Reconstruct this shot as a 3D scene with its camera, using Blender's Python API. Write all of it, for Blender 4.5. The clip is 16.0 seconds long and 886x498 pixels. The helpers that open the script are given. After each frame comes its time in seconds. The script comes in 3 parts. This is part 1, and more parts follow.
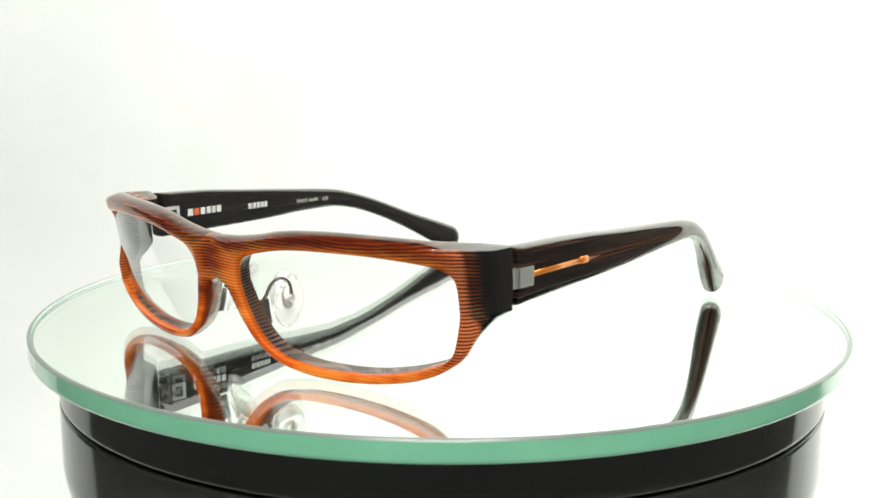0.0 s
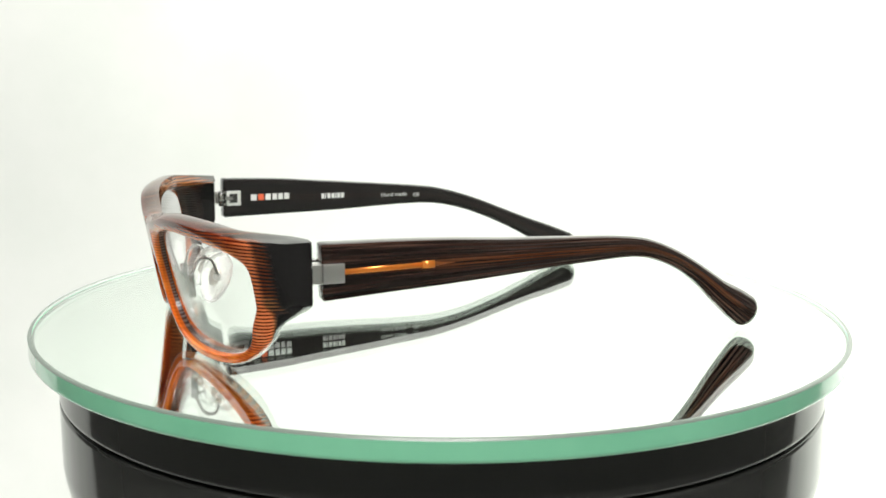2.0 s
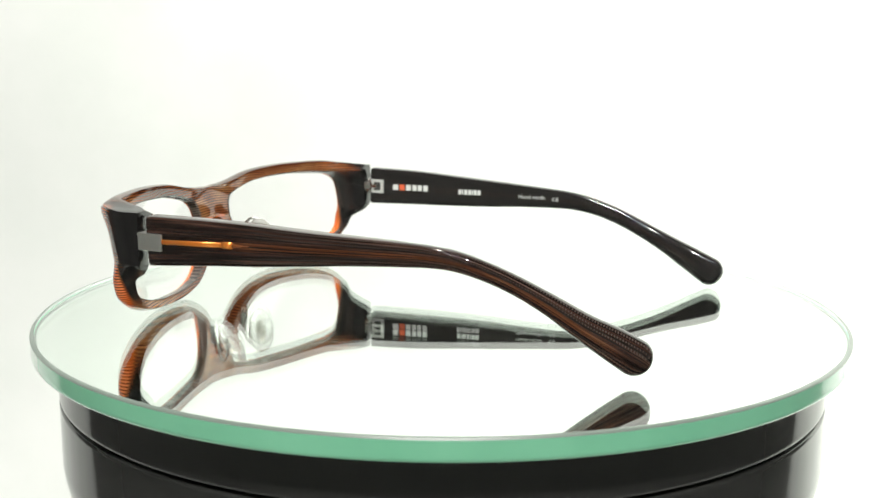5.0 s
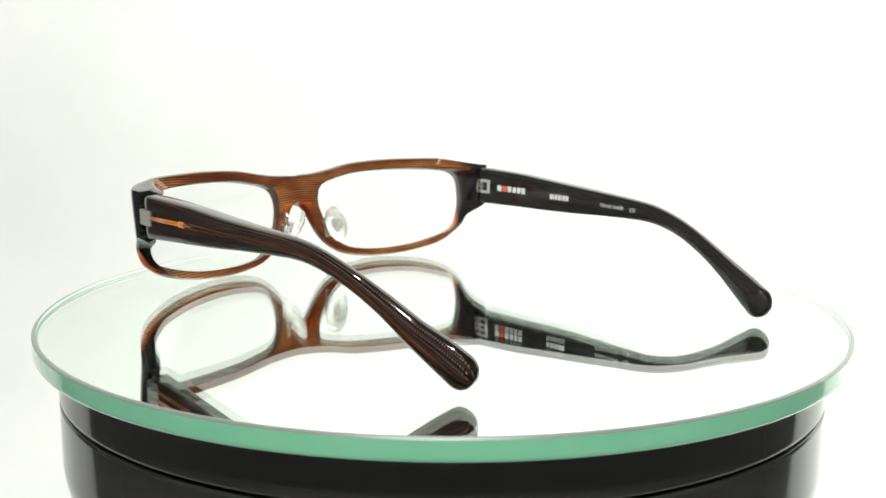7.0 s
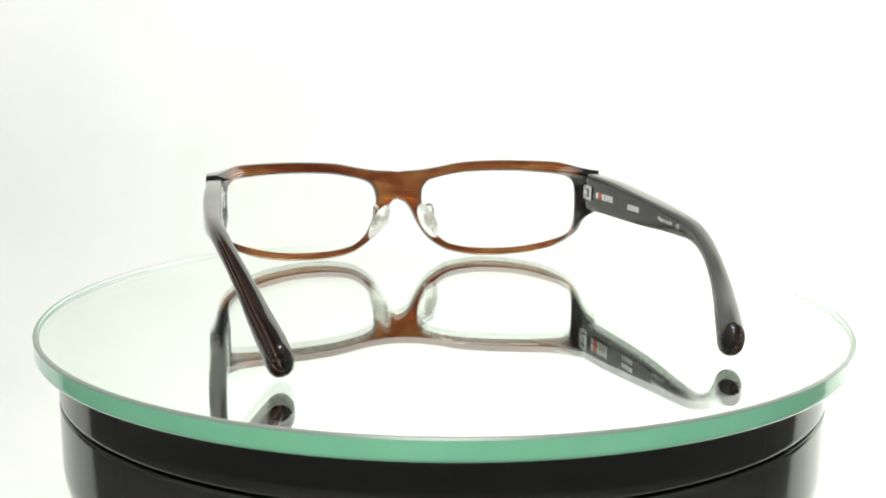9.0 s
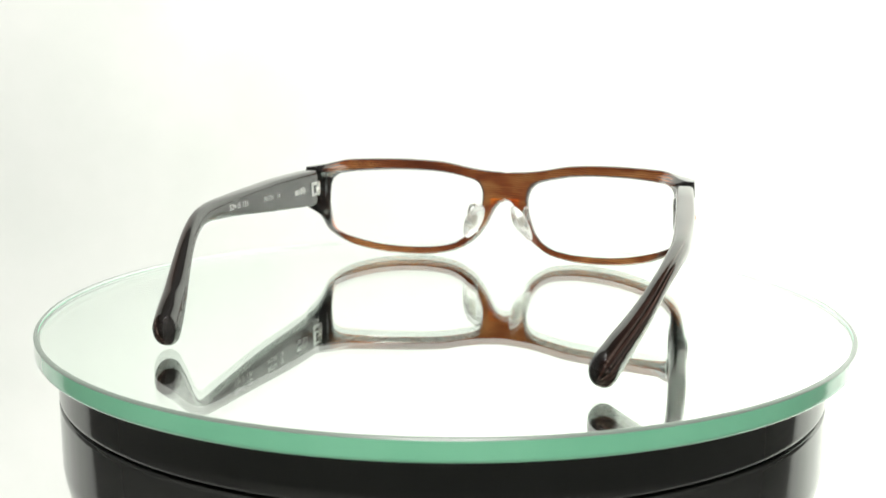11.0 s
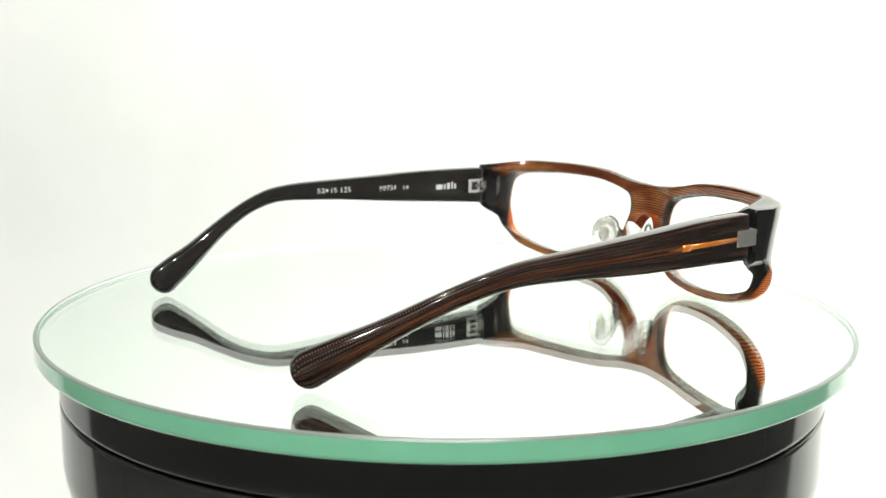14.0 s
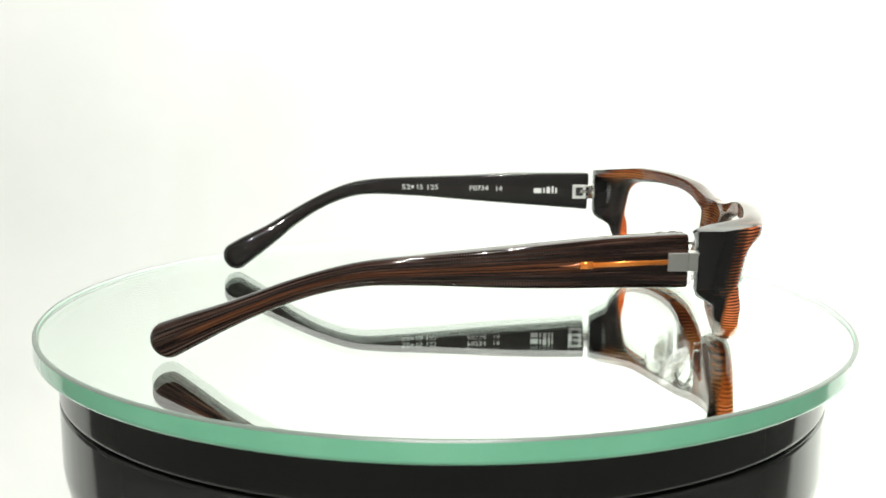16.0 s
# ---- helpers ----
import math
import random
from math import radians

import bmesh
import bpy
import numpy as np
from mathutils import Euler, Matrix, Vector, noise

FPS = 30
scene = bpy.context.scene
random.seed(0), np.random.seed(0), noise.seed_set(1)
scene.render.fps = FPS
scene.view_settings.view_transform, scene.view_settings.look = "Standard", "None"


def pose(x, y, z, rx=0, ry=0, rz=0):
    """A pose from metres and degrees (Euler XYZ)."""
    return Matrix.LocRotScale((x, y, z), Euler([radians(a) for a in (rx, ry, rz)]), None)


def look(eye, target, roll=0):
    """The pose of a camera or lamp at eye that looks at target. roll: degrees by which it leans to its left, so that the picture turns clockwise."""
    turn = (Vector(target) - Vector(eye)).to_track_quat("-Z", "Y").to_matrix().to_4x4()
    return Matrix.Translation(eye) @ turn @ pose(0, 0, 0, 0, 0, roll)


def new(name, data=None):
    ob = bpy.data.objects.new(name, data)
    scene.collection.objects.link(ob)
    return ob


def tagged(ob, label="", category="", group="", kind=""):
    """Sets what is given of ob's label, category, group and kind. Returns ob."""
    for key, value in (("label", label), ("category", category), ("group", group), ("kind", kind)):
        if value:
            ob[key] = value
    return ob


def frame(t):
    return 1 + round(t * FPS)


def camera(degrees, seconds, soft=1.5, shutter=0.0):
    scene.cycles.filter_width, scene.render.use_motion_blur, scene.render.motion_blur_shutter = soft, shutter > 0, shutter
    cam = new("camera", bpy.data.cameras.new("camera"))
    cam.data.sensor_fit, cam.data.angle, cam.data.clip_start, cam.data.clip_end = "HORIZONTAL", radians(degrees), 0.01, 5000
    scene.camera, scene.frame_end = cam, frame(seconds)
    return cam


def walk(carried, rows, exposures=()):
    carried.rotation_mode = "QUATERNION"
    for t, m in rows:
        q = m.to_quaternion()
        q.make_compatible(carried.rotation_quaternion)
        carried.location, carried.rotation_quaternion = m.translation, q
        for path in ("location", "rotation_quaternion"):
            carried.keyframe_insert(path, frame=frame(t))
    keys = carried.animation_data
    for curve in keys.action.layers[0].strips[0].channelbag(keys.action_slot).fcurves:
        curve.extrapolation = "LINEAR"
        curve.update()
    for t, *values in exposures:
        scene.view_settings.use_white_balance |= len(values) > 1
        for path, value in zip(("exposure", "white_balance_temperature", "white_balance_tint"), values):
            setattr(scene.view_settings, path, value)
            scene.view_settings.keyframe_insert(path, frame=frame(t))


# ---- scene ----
ZT = 0.039            # height of the mirror disc's top over the table
R_DISC, T_DISC, R_BASE = 0.1134, 0.0052, 0.1071
SPIN = 14.134         # degrees per second, clockwise seen from above

# ---- camera ----
cam = camera(44.34, 16.0)
EYE = (0.0, -0.31053, ZT + 0.07239)
AIM = (-0.0006, -0.31053 + 0.98416, ZT + 0.07239 - 0.17728)
cam.data.dof.use_dof, cam.data.dof.focus_distance, cam.data.dof.aperture_fstop = True, 0.278, 29.0
walk(cam, [(0.0, look(EYE, AIM, 0.465)), (16.0, look(EYE, AIM, 0.465))])

# ---- light ----
world = bpy.data.worlds.new("studio_world")
scene.world = world
world.use_nodes = True
world.node_tree.nodes["Background"].inputs[0].default_value = (0.93, 1.0, 0.96, 1)
world.node_tree.nodes["Background"].inputs[1].default_value = 0.15
scene.view_settings.exposure = 0.24


def area(name, eye, target, sx, sy, watts, color=(1, 1, 1)):
    d = bpy.data.lights.new(name, "AREA")
    d.shape, d.size, d.size_y, d.energy, d.color = "RECTANGLE", sx, sy, watts, color
    ob = new(name, d)
    ob.matrix_world = look(eye, target)
    return ob


area("backdrop_lamp_right", (0.70, 0.20, 0.35), (0.62, 1.20, 0.35), 0.35, 0.8, 5.2, (0.96, 1.0, 0.89))
area("backdrop_lamp_top", (0.28, 0.20, 0.98), (0.26, 1.20, 0.80), 0.8, 0.35, 7.3, (0.96, 1.0, 0.89))
# two rows of small bulbs over and behind the camera
for bulb_x in (-0.10, 0.10):
    for bulb_y, bulb_z in ((-0.62, 0.91), (-0.16, 1.03)):
        area("bulb_lamp", (bulb_x, bulb_y, bulb_z), (0, 0, 0.05), 0.024, 0.024, 3.7, (1.0, 0.99, 0.95))


# ---- materials ----
def mat(name, color, rough=0.4, metal=0.0, **extra):
    m = bpy.data.materials.new(name)
    m.use_nodes = True
    b = m.node_tree.nodes["Principled BSDF"]
    b.inputs["Base Color"].default_value = (*color, 1)
    b.inputs["Roughness"].default_value = rough
    b.inputs["Metallic"].default_value = metal
    for k, v in extra.items():
        b.inputs[k.replace("_", " ")].default_value = v
    return m


def nd(m, kind, **inputs):
    n = m.node_tree.nodes.new(kind)
    for k, v in inputs.items():
        n.inputs[k.replace("_", " ")].default_value = v
    return n


def ln(m, a, b):
    m.node_tree.links.new(a, b)


def ramp(m, fac, stops):
    n = m.node_tree.nodes.new("ShaderNodeValToRGB")
    e = n.color_ramp.elements
    while len(e) < len(stops):
        e.new(0.5)
    for el, (p, c) in zip(e, stops):
        el.position, el.color = p, (*c, 1)
    ln(m, fac, n.inputs["Fac"])
    return n.outputs["Color"]


def mix(m, fac, a, b, how="MIX"):
    n = m.node_tree.nodes.new("ShaderNodeMix")
    n.data_type, n.blend_type = "RGBA", how
    for s, v in ((n.inputs[0], fac), (n.inputs[6], a), (n.inputs[7], b)):
        if isinstance(v, (int, float)):
            s.default_value = v
        elif isinstance(v, tuple):
            s.default_value = (*v, 1)
        else:
            ln(m, v, s)
    return n.outputs[2]


def math_node(m, op, a, b=None, clamp=False):
    n = m.node_tree.nodes.new("ShaderNodeMath")
    n.operation, n.use_clamp = op, clamp
    for s, v in zip(n.inputs, (a, b)):
        if v is None:
            continue
        if isinstance(v, (int, float)):
            s.default_value = v
        else:
            ln(m, v, s)
    return n.outputs[0]


def coords(m):
    tc = m.node_tree.nodes.new("ShaderNodeTexCoord")
    sp = m.node_tree.nodes.new("ShaderNodeSeparateXYZ")
    ln(m, tc.outputs["Object"], sp.inputs[0])
    return tc.outputs["Object"], sp.outputs


def mapped(m, vec, scale):
    mp = m.node_tree.nodes.new("ShaderNodeMapping")
    mp.inputs["Scale"].default_value = scale
    ln(m, vec, mp.inputs["Vector"])
    return mp.outputs["Vector"]


def smooth_range(m, v, lo, hi):
    n = m.node_tree.nodes.new("ShaderNodeMapRange")
    n.interpolation_type = "SMOOTHSTEP"
    n.inputs["From Min"].default_value, n.inputs["From Max"].default_value = lo, hi
    ln(m, v, n.inputs["Value"])
    return n.outputs["Result"]


def bump(m, height, strength, distance):
    n = nd(m, "ShaderNodeBump", Strength=strength, Distance=distance)
    ln(m, height, n.inputs["Height"])
    ln(m, n.outputs[0], m.node_tree.nodes["Principled BSDF"].inputs["Normal"])


def base_of(m):
    return m.node_tree.nodes["Principled BSDF"].inputs["Base Color"]


def front_acetate():
    """Layered acetate: orange with dark combed lines in front, gold and brown behind, black at the ends."""
    m = mat("striped_orange_acetate", (0.3, 0.07, 0.02), 0.05)
    vec, c = coords(m)
    at = m.node_tree.nodes.new("ShaderNodeAttribute")
    at.attribute_name = "depth_mm"
    layer = at.outputs["Fac"]
    rm = m.node_tree.nodes.new("ShaderNodeAttribute")
    rm.attribute_name = "rim"
    rim = rm.outputs["Fac"]
    ns = nd(m, "ShaderNodeTexNoise", Scale=60.0, Detail=2.0)
    ln(m, vec, ns.inputs["Vector"])
    ax = math_node(m, "ABSOLUTE", c["X"])
    wob = math_node(m, "MULTIPLY", math_node(m, "SUBTRACT", ns.outputs["Fac"], 0.5), 0.0024)
    lean = math_node(m, "MULTIPLY", smooth_range(m, ax, 0.060, 0.046), 0.12)
    slope = math_node(m, "ADD", math_node(m, "MULTIPLY", ax, 0.05), math_node(m, "MULTIPLY", c["Y"], lean))
    zz = math_node(m, "ADD", math_node(m, "ADD", c["Z"], wob), slope)
    line = math_node(m, "SINE", math_node(m, "MULTIPLY", zz, 2 * math.pi / 0.00076))
    thin = smooth_range(m, line, -0.55, 0.35)
    wide = smooth_range(m, math_node(m, "SINE", math_node(m, "MULTIPLY", zz, 2 * math.pi / 0.00078)), -0.60, 0.50)
    line = smooth_range(m, line, -0.45, 0.75)
    patch = nd(m, "ShaderNodeTexNoise", Scale=55.0, Detail=3.0)
    ln(m, mapped(m, vec, (1, 1, 3.0)), patch.inputs["Vector"])
    fleck = nd(m, "ShaderNodeTexNoise", Scale=700.0, Detail=1.0)
    ln(m, mapped(m, vec, (0.5, 1, 1.6)), fleck.inputs["Vector"])
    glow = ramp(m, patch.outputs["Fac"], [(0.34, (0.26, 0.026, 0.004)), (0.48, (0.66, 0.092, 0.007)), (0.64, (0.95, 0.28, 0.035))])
    high = smooth_range(m, c["Z"], 0.010, 0.027)
    side = smooth_range(m, ax, 0.052, 0.062)
    low = math_node(m, "MULTIPLY", smooth_range(m, c["Z"], 0.0190, 0.0165), side)
    reach_up = math_node(m, "MAXIMUM", high, side)
    amount = math_node(m, "MULTIPLY", line, math_node(m, "ADD", math_node(m, "MULTIPLY", reach_up, 0.72), 0.24))
    amount = math_node(m, "MULTIPLY", amount, smooth_range(m, fleck.outputs["Fac"], 0.10, 0.50))
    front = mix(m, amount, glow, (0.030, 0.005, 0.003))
    outer = smooth_range(m, rim, 0.15, 0.75)
    heavy = math_node(m, "MULTIPLY", thin, math_node(m, "MULTIPLY", high, 0.32))
    front = mix(m, heavy, front, (0.022, 0.004, 0.002))
    front = mix(m, math_node(m, "MULTIPLY", math_node(m, "MULTIPLY", high, outer), 0.72), front, (0.070, 0.008, 0.003))
    # brighter orange along the lens paints light glowing through, darker along the outer border
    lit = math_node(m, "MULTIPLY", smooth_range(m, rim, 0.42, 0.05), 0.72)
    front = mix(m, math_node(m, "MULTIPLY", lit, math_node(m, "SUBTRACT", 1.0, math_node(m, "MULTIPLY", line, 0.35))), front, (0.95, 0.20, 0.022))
    edge = math_node(m, "MULTIPLY", smooth_range(m, rim, 0.72, 1.0), math_node(m, "SUBTRACT", 1.0, math_node(m, "MULTIPLY", low, 0.8)))
    front = mix(m, math_node(m, "MULTIPLY", edge, 0.78), front, (0.050, 0.008, 0.004))
    front = mix(m, math_node(m, "MULTIPLY", smooth_range(m, layer, 0.40, 0.95), 0.45), front, (0.13, 0.016, 0.005))
    gold = ramp(m, patch.outputs["Fac"], [(0.34, (0.11, 0.024, 0.008)), (0.50, (0.21, 0.058, 0.018)), (0.66, (0.36, 0.150, 0.050))])
    back = mix(m, math_node(m, "MULTIPLY", wide, 0.85), gold, (0.026, 0.009, 0.005))
    front = mix(m, math_node(m, "MULTIPLY", side, math_node(m, "MULTIPLY", smooth_range(m, line, 0.35, 0.0), 0.35)), front, (0.72, 0.15, 0.045))
    tip = math_node(m, "MULTIPLY", smooth_range(m, ax, 0.0600, 0.0640), 0.85)
    front = mix(m, tip, front, mix(m, line, (0.82, 0.22, 0.075), (0.030, 0.006, 0.004)))
    deep = math_node(m, "SUBTRACT", layer, math_node(m, "ADD", math_node(m, "MULTIPLY", side, 1.2), math_node(m, "MULTIPLY", low, 0.8)))
    # front orange pulled under the bridge stands in for light through the acetate
    arch_glow = math_node(m, "MULTIPLY", smooth_range(m, ax, 0.0075, 0.0045), smooth_range(m, c["Z"], 0.0228, 0.0208))
    deep = math_node(m, "SUBTRACT", deep, math_node(m, "MULTIPLY", arch_glow, 3.0))
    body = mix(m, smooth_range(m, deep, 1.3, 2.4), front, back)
    wall = math_node(m, "MULTIPLY", smooth_range(m, rim, 0.93, 1.0), smooth_range(m, layer, 0.9, 1.6))
    wall = math_node(m, "MULTIPLY", wall, math_node(m, "MULTIPLY", smooth_range(m, c["Z"], 0.020, 0.027), smooth_range(m, ax, 0.066, 0.060)))
    body = mix(m, math_node(m, "MULTIPLY", wall, 0.85), body, mix(m, thin, (0.090, 0.030, 0.012), (0.012, 0.005, 0.004)))
    dark = mix(m, line, (0.014, 0.013, 0.013), (0.010, 0.0095, 0.0095))
    comb = mix(m, thin, (0.085, 0.075, 0.066), (0.012, 0.010, 0.009))
    gr = m.node_tree.nodes.new("ShaderNodeAttribute")
    gr.attribute_name = "groove"
    groove = smooth_range(m, gr.outputs["Fac"], 0.25, 0.75)
    groove = math_node(m, "MULTIPLY", groove, math_node(m, "MAXIMUM", smooth_range(m, ax, 0.056, 0.050), smooth_range(m, layer, 2.8, 3.6)))
    body = mix(m, math_node(m, "MULTIPLY", groove, 0.85), body, comb)
    out = math_node(m, "MULTIPLY", math_node(m, "SUBTRACT", ax, 0.0580), 120.0)
    reach = math_node(m, "ADD", layer, math_node(m, "MAXIMUM", out, 0.0))
    reach = math_node(m, "ADD", reach, math_node(m, "MULTIPLY", line, 3.0))
    reach = math_node(m, "SUBTRACT", reach, math_node(m, "MULTIPLY", low, 2.0))
    ends = math_node(m, "MULTIPLY", smooth_range(m, reach, 5.0, 6.8), smooth_range(m, ax, 0.0575, 0.0620))
    rear = math_node(m, "MULTIPLY", math_node(m, "MULTIPLY", smooth_range(m, deep, 4.4, 5.4), smooth_range(m, c["Z"], 0.013, 0.018)), smooth_range(m, math_node(m, "ADD", ax, math_node(m, "MULTIPLY", line, 0.0022)), 0.0600, 0.0632))
    ends = math_node(m, "MAXIMUM", ends, rear)
    ends = math_node(m, "MAXIMUM", ends, math_node(m, "MULTIPLY", low, smooth_range(m, layer, 3.8, 4.8)))
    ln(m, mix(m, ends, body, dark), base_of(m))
    bsdf = m.node_tree.nodes["Principled BSDF"]
    ln(m, math_node(m, "ADD", math_node(m, "MULTIPLY", groove, 0.20), 0.05), bsdf.inputs["Roughness"])
    bump(m, ns.outputs["Fac"], 0.06, 0.0004)
    return m


def temple_acetate():
    """Dark brown acetate with fine lengthwise grain and a reddish core."""
    m = mat("dark_brown_acetate", (0.03, 0.012, 0.008), 0.05)
    vec, c = coords(m)
    at = m.node_tree.nodes.new("ShaderNodeAttribute")
    at.attribute_name = "across"
    across = at.outputs["Fac"]
    # the grain follows the temple's bend
    run = m.node_tree.nodes.new("ShaderNodeCombineXYZ")
    ln(m, c["Y"], run.inputs["Y"])
    ln(m, math_node(m, "MULTIPLY", across, 0.0045), run.inputs["Z"])
    vec = run.outputs[0]
    n1 = nd(m, "ShaderNodeTexNoise", Scale=150.0, Detail=4.0, Roughness=0.65)
    ln(m, mapped(m, vec, (6, 0.16, 9)), n1.inputs["Vector"])
    n2 = nd(m, "ShaderNodeTexNoise", Scale=260.0, Detail=2.0)
    ln(m, mapped(m, vec, (3, 0.12, 11)), n2.inputs["Vector"])
    grain = ramp(m, n1.outputs["Fac"], [(0.36, (0.008, 0.006, 0.005)), (0.52, (0.025, 0.013, 0.010)), (0.66, (0.064, 0.036, 0.027))])
    fine = ramp(m, n2.outputs["Fac"], [(0.42, (0.35, 0.34, 0.34)), (0.6, (1.6, 1.55, 1.55))])
    col = mix(m, 1.0, grain, fine, "MULTIPLY")
    far = math_node(m, "ABSOLUTE", across)
    rear = math_node(m, "MULTIPLY", smooth_range(m, c["Y"], -0.012, -0.040), smooth_range(m, c["Y"], -0.130, -0.120))
    # pale dotted rows of the laminate along both borders
    dots = math_node(m, "SINE", math_node(m, "MULTIPLY", c["Y"], 2 * math.pi / 0.00062))
    rows = math_node(m, "SINE", math_node(m, "MULTIPLY", across, 30.0))
    comb = math_node(m, "MULTIPLY", smooth_range(m, dots, -0.2, 0.8), smooth_range(m, rows, 0.0, 0.8))
    comb = math_node(m, "MULTIPLY", comb, math_node(m, "MULTIPLY", smooth_range(m, far, 0.3, 0.5), smooth_range(m, c["Y"], -0.030, -0.055)))
    col = mix(m, math_node(m, "MULTIPLY", comb, 0.5), col, (0.16, 0.135, 0.12))
    core = smooth_range(m, far, 0.34, 0.06)
    tint = math_node(m, "MULTIPLY", math_node(m, "MULTIPLY", core, rear), math_node(m, "MULTIPLY", smooth_range(m, n2.outputs["Fac"], 0.38, 0.62), 0.42))
    col = mix(m, tint, col, (0.24, 0.075, 0.022))
    sd = m.node_tree.nodes.new("ShaderNodeAttribute")
    sd.attribute_name = "outside"
    col = mix(m, math_node(m, "MULTIPLY", smooth_range(m, sd.outputs["Fac"], 0.3, -0.3), 0.93), col, (0.016, 0.0155, 0.015))
    ln(m, col, base_of(m))
    bump(m, n2.outputs["Fac"], 0.02, 0.0002)
    return m


def paper():
    m = mat("white_paper", (0.86, 0.87, 0.855), 0.85)
    vec, c = coords(m)
    n = nd(m, "ShaderNodeTexNoise", Scale=7.0, Detail=5.0, Roughness=0.55)
    ln(m, vec, n.inputs["Vector"])
    ln(m, ramp(m, n.outputs["Fac"], [(0.35, (0.82, 0.84, 0.82)), (0.65, (0.88, 0.885, 0.875))]), base_of(m))
    g = nd(m, "ShaderNodeTexNoise", Scale=900.0, Detail=2.0)
    ln(m, vec, g.inputs["Vector"])
    bump(m, g.outputs["Fac"], 0.15, 0.0003)
    return m


def black_gloss():
    m = mat("glossy_black_plastic", (0.036, 0.037, 0.035), 0.10)
    vec, c = coords(m)
    n = nd(m, "ShaderNodeTexNoise", Scale=30.0, Detail=6.0, Roughness=0.6)
    ln(m, vec, n.inputs["Vector"])
    r = smooth_range(m, n.outputs["Fac"], 0.3, 0.8)
    ln(m, math_node(m, "ADD", math_node(m, "MULTIPLY", r, 0.12), 0.05), m.node_tree.nodes["Principled BSDF"].inputs["Roughness"])
    bump(m, n.outputs["Fac"], 0.03, 0.001)
    return m


def green_edge():
    m = mat("green_glass_edge", (0.31, 0.82, 0.53), 0.22, Coat_Weight=1.0, Coat_Roughness=0.05)
    vec, c = coords(m)
    n = nd(m, "ShaderNodeTexNoise", Scale=40.0, Detail=3.0)
    ln(m, mapped(m, vec, (1, 1, 0.2)), n.inputs["Vector"])
    ln(m, ramp(m, n.outputs["Fac"], [(0.3, (0.28, 0.80, 0.50)), (0.7, (0.34, 0.88, 0.57))]), base_of(m))
    return m


def silicone():
    """Clear soft plastic, a little cloudy and uneven."""
    m = mat("clear_silicone", (0.97, 0.97, 0.95), 0.18, Transmission_Weight=0.8, IOR=1.33)
    vec, c = coords(m)
    n = nd(m, "ShaderNodeTexNoise", Scale=420.0, Detail=2.0)
    ln(m, vec, n.inputs["Vector"])
    bump(m, n.outputs["Fac"], 0.5, 0.0008)
    return m


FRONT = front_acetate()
TEMPLE = temple_acetate()
PAPER = paper()
BLACK = black_gloss()
EDGE = green_edge()
GLASS = mat("clear_plate_glass", (0.97, 1.0, 0.985), 0.0, Transmission_Weight=1.0, IOR=1.5)
LENS = mat("clear_demo_lens", (1, 1, 1), 0.0, Transmission_Weight=1.0, IOR=1.3)
PAD = silicone()
CORE = mat("dull_nickel", (0.40, 0.37, 0.31), 0.35, 0.8)
MIRROR = mat("silver_mirror", (0.89, 0.93, 0.90), 0.0, 1.0)
STEEL = mat("brushed_steel", (0.72, 0.71, 0.68), 0.38, 1.0)
CHROME = mat("polished_steel", (0.75, 0.74, 0.72), 0.12, 1.0)
SATIN = mat("satin_nickel", (0.62, 0.62, 0.60), 0.42, 0.55)
COPPER = mat("orange_metal_rod", (0.85, 0.27, 0.045), 0.30, 0.6)
BEVEL = mat("ground_bevel_reflection", (0.17, 0.21, 0.18), 0.3)
PALE = mat("transmitted_light_white", (0.72, 0.75, 0.73), 0.3)
RUST = mat("dark_orange_metal", (0.26, 0.075, 0.018), 0.3, 0.4)
INK = mat("white_print", (0.62, 0.62, 0.60), 0.5)
FAINT = mat("grey_print", (0.17, 0.17, 0.17), 0.5)
RED = mat("red_print", (0.65, 0.10, 0.03), 0.5)
DARK = mat("dark_room_paint", (0.07, 0.07, 0.07), 0.8)
WALL = mat("pale_room_paint", (0.62, 0.62, 0.60), 0.8)


# ---- mesh helpers ----
def part(name, bm, material, parent=None, label="", smooth=True):
    me = bpy.data.meshes.new(name)
    bm.to_mesh(me)
    bm.free()
    ob = new(name, me)
    me.materials.append(material)
    if smooth:
        for p in me.polygons:
            p.use_smooth = True
    if parent:
        ob.parent = parent
    if label:
        ob["label"] = label
    return ob


def bevel(ob, width, segments=2, angle=35):
    b = ob.modifiers.new("bevel", "BEVEL")
    b.width, b.segments, b.limit_method, b.angle_limit = width, segments, "ANGLE", radians(angle)
    b.harden_normals = False
    return ob


def box(x0, x1, y0, y1, z0, z1):
    bm = bmesh.new()
    bmesh.ops.create_cube(bm, size=1)
    for v in bm.verts:
        v.co = Vector(((x0 + x1) / 2 + v.co.x * (x1 - x0), (y0 + y1) / 2 + v.co.y * (y1 - y0), (z0 + z1) / 2 + v.co.z * (z1 - z0)))
    return bm


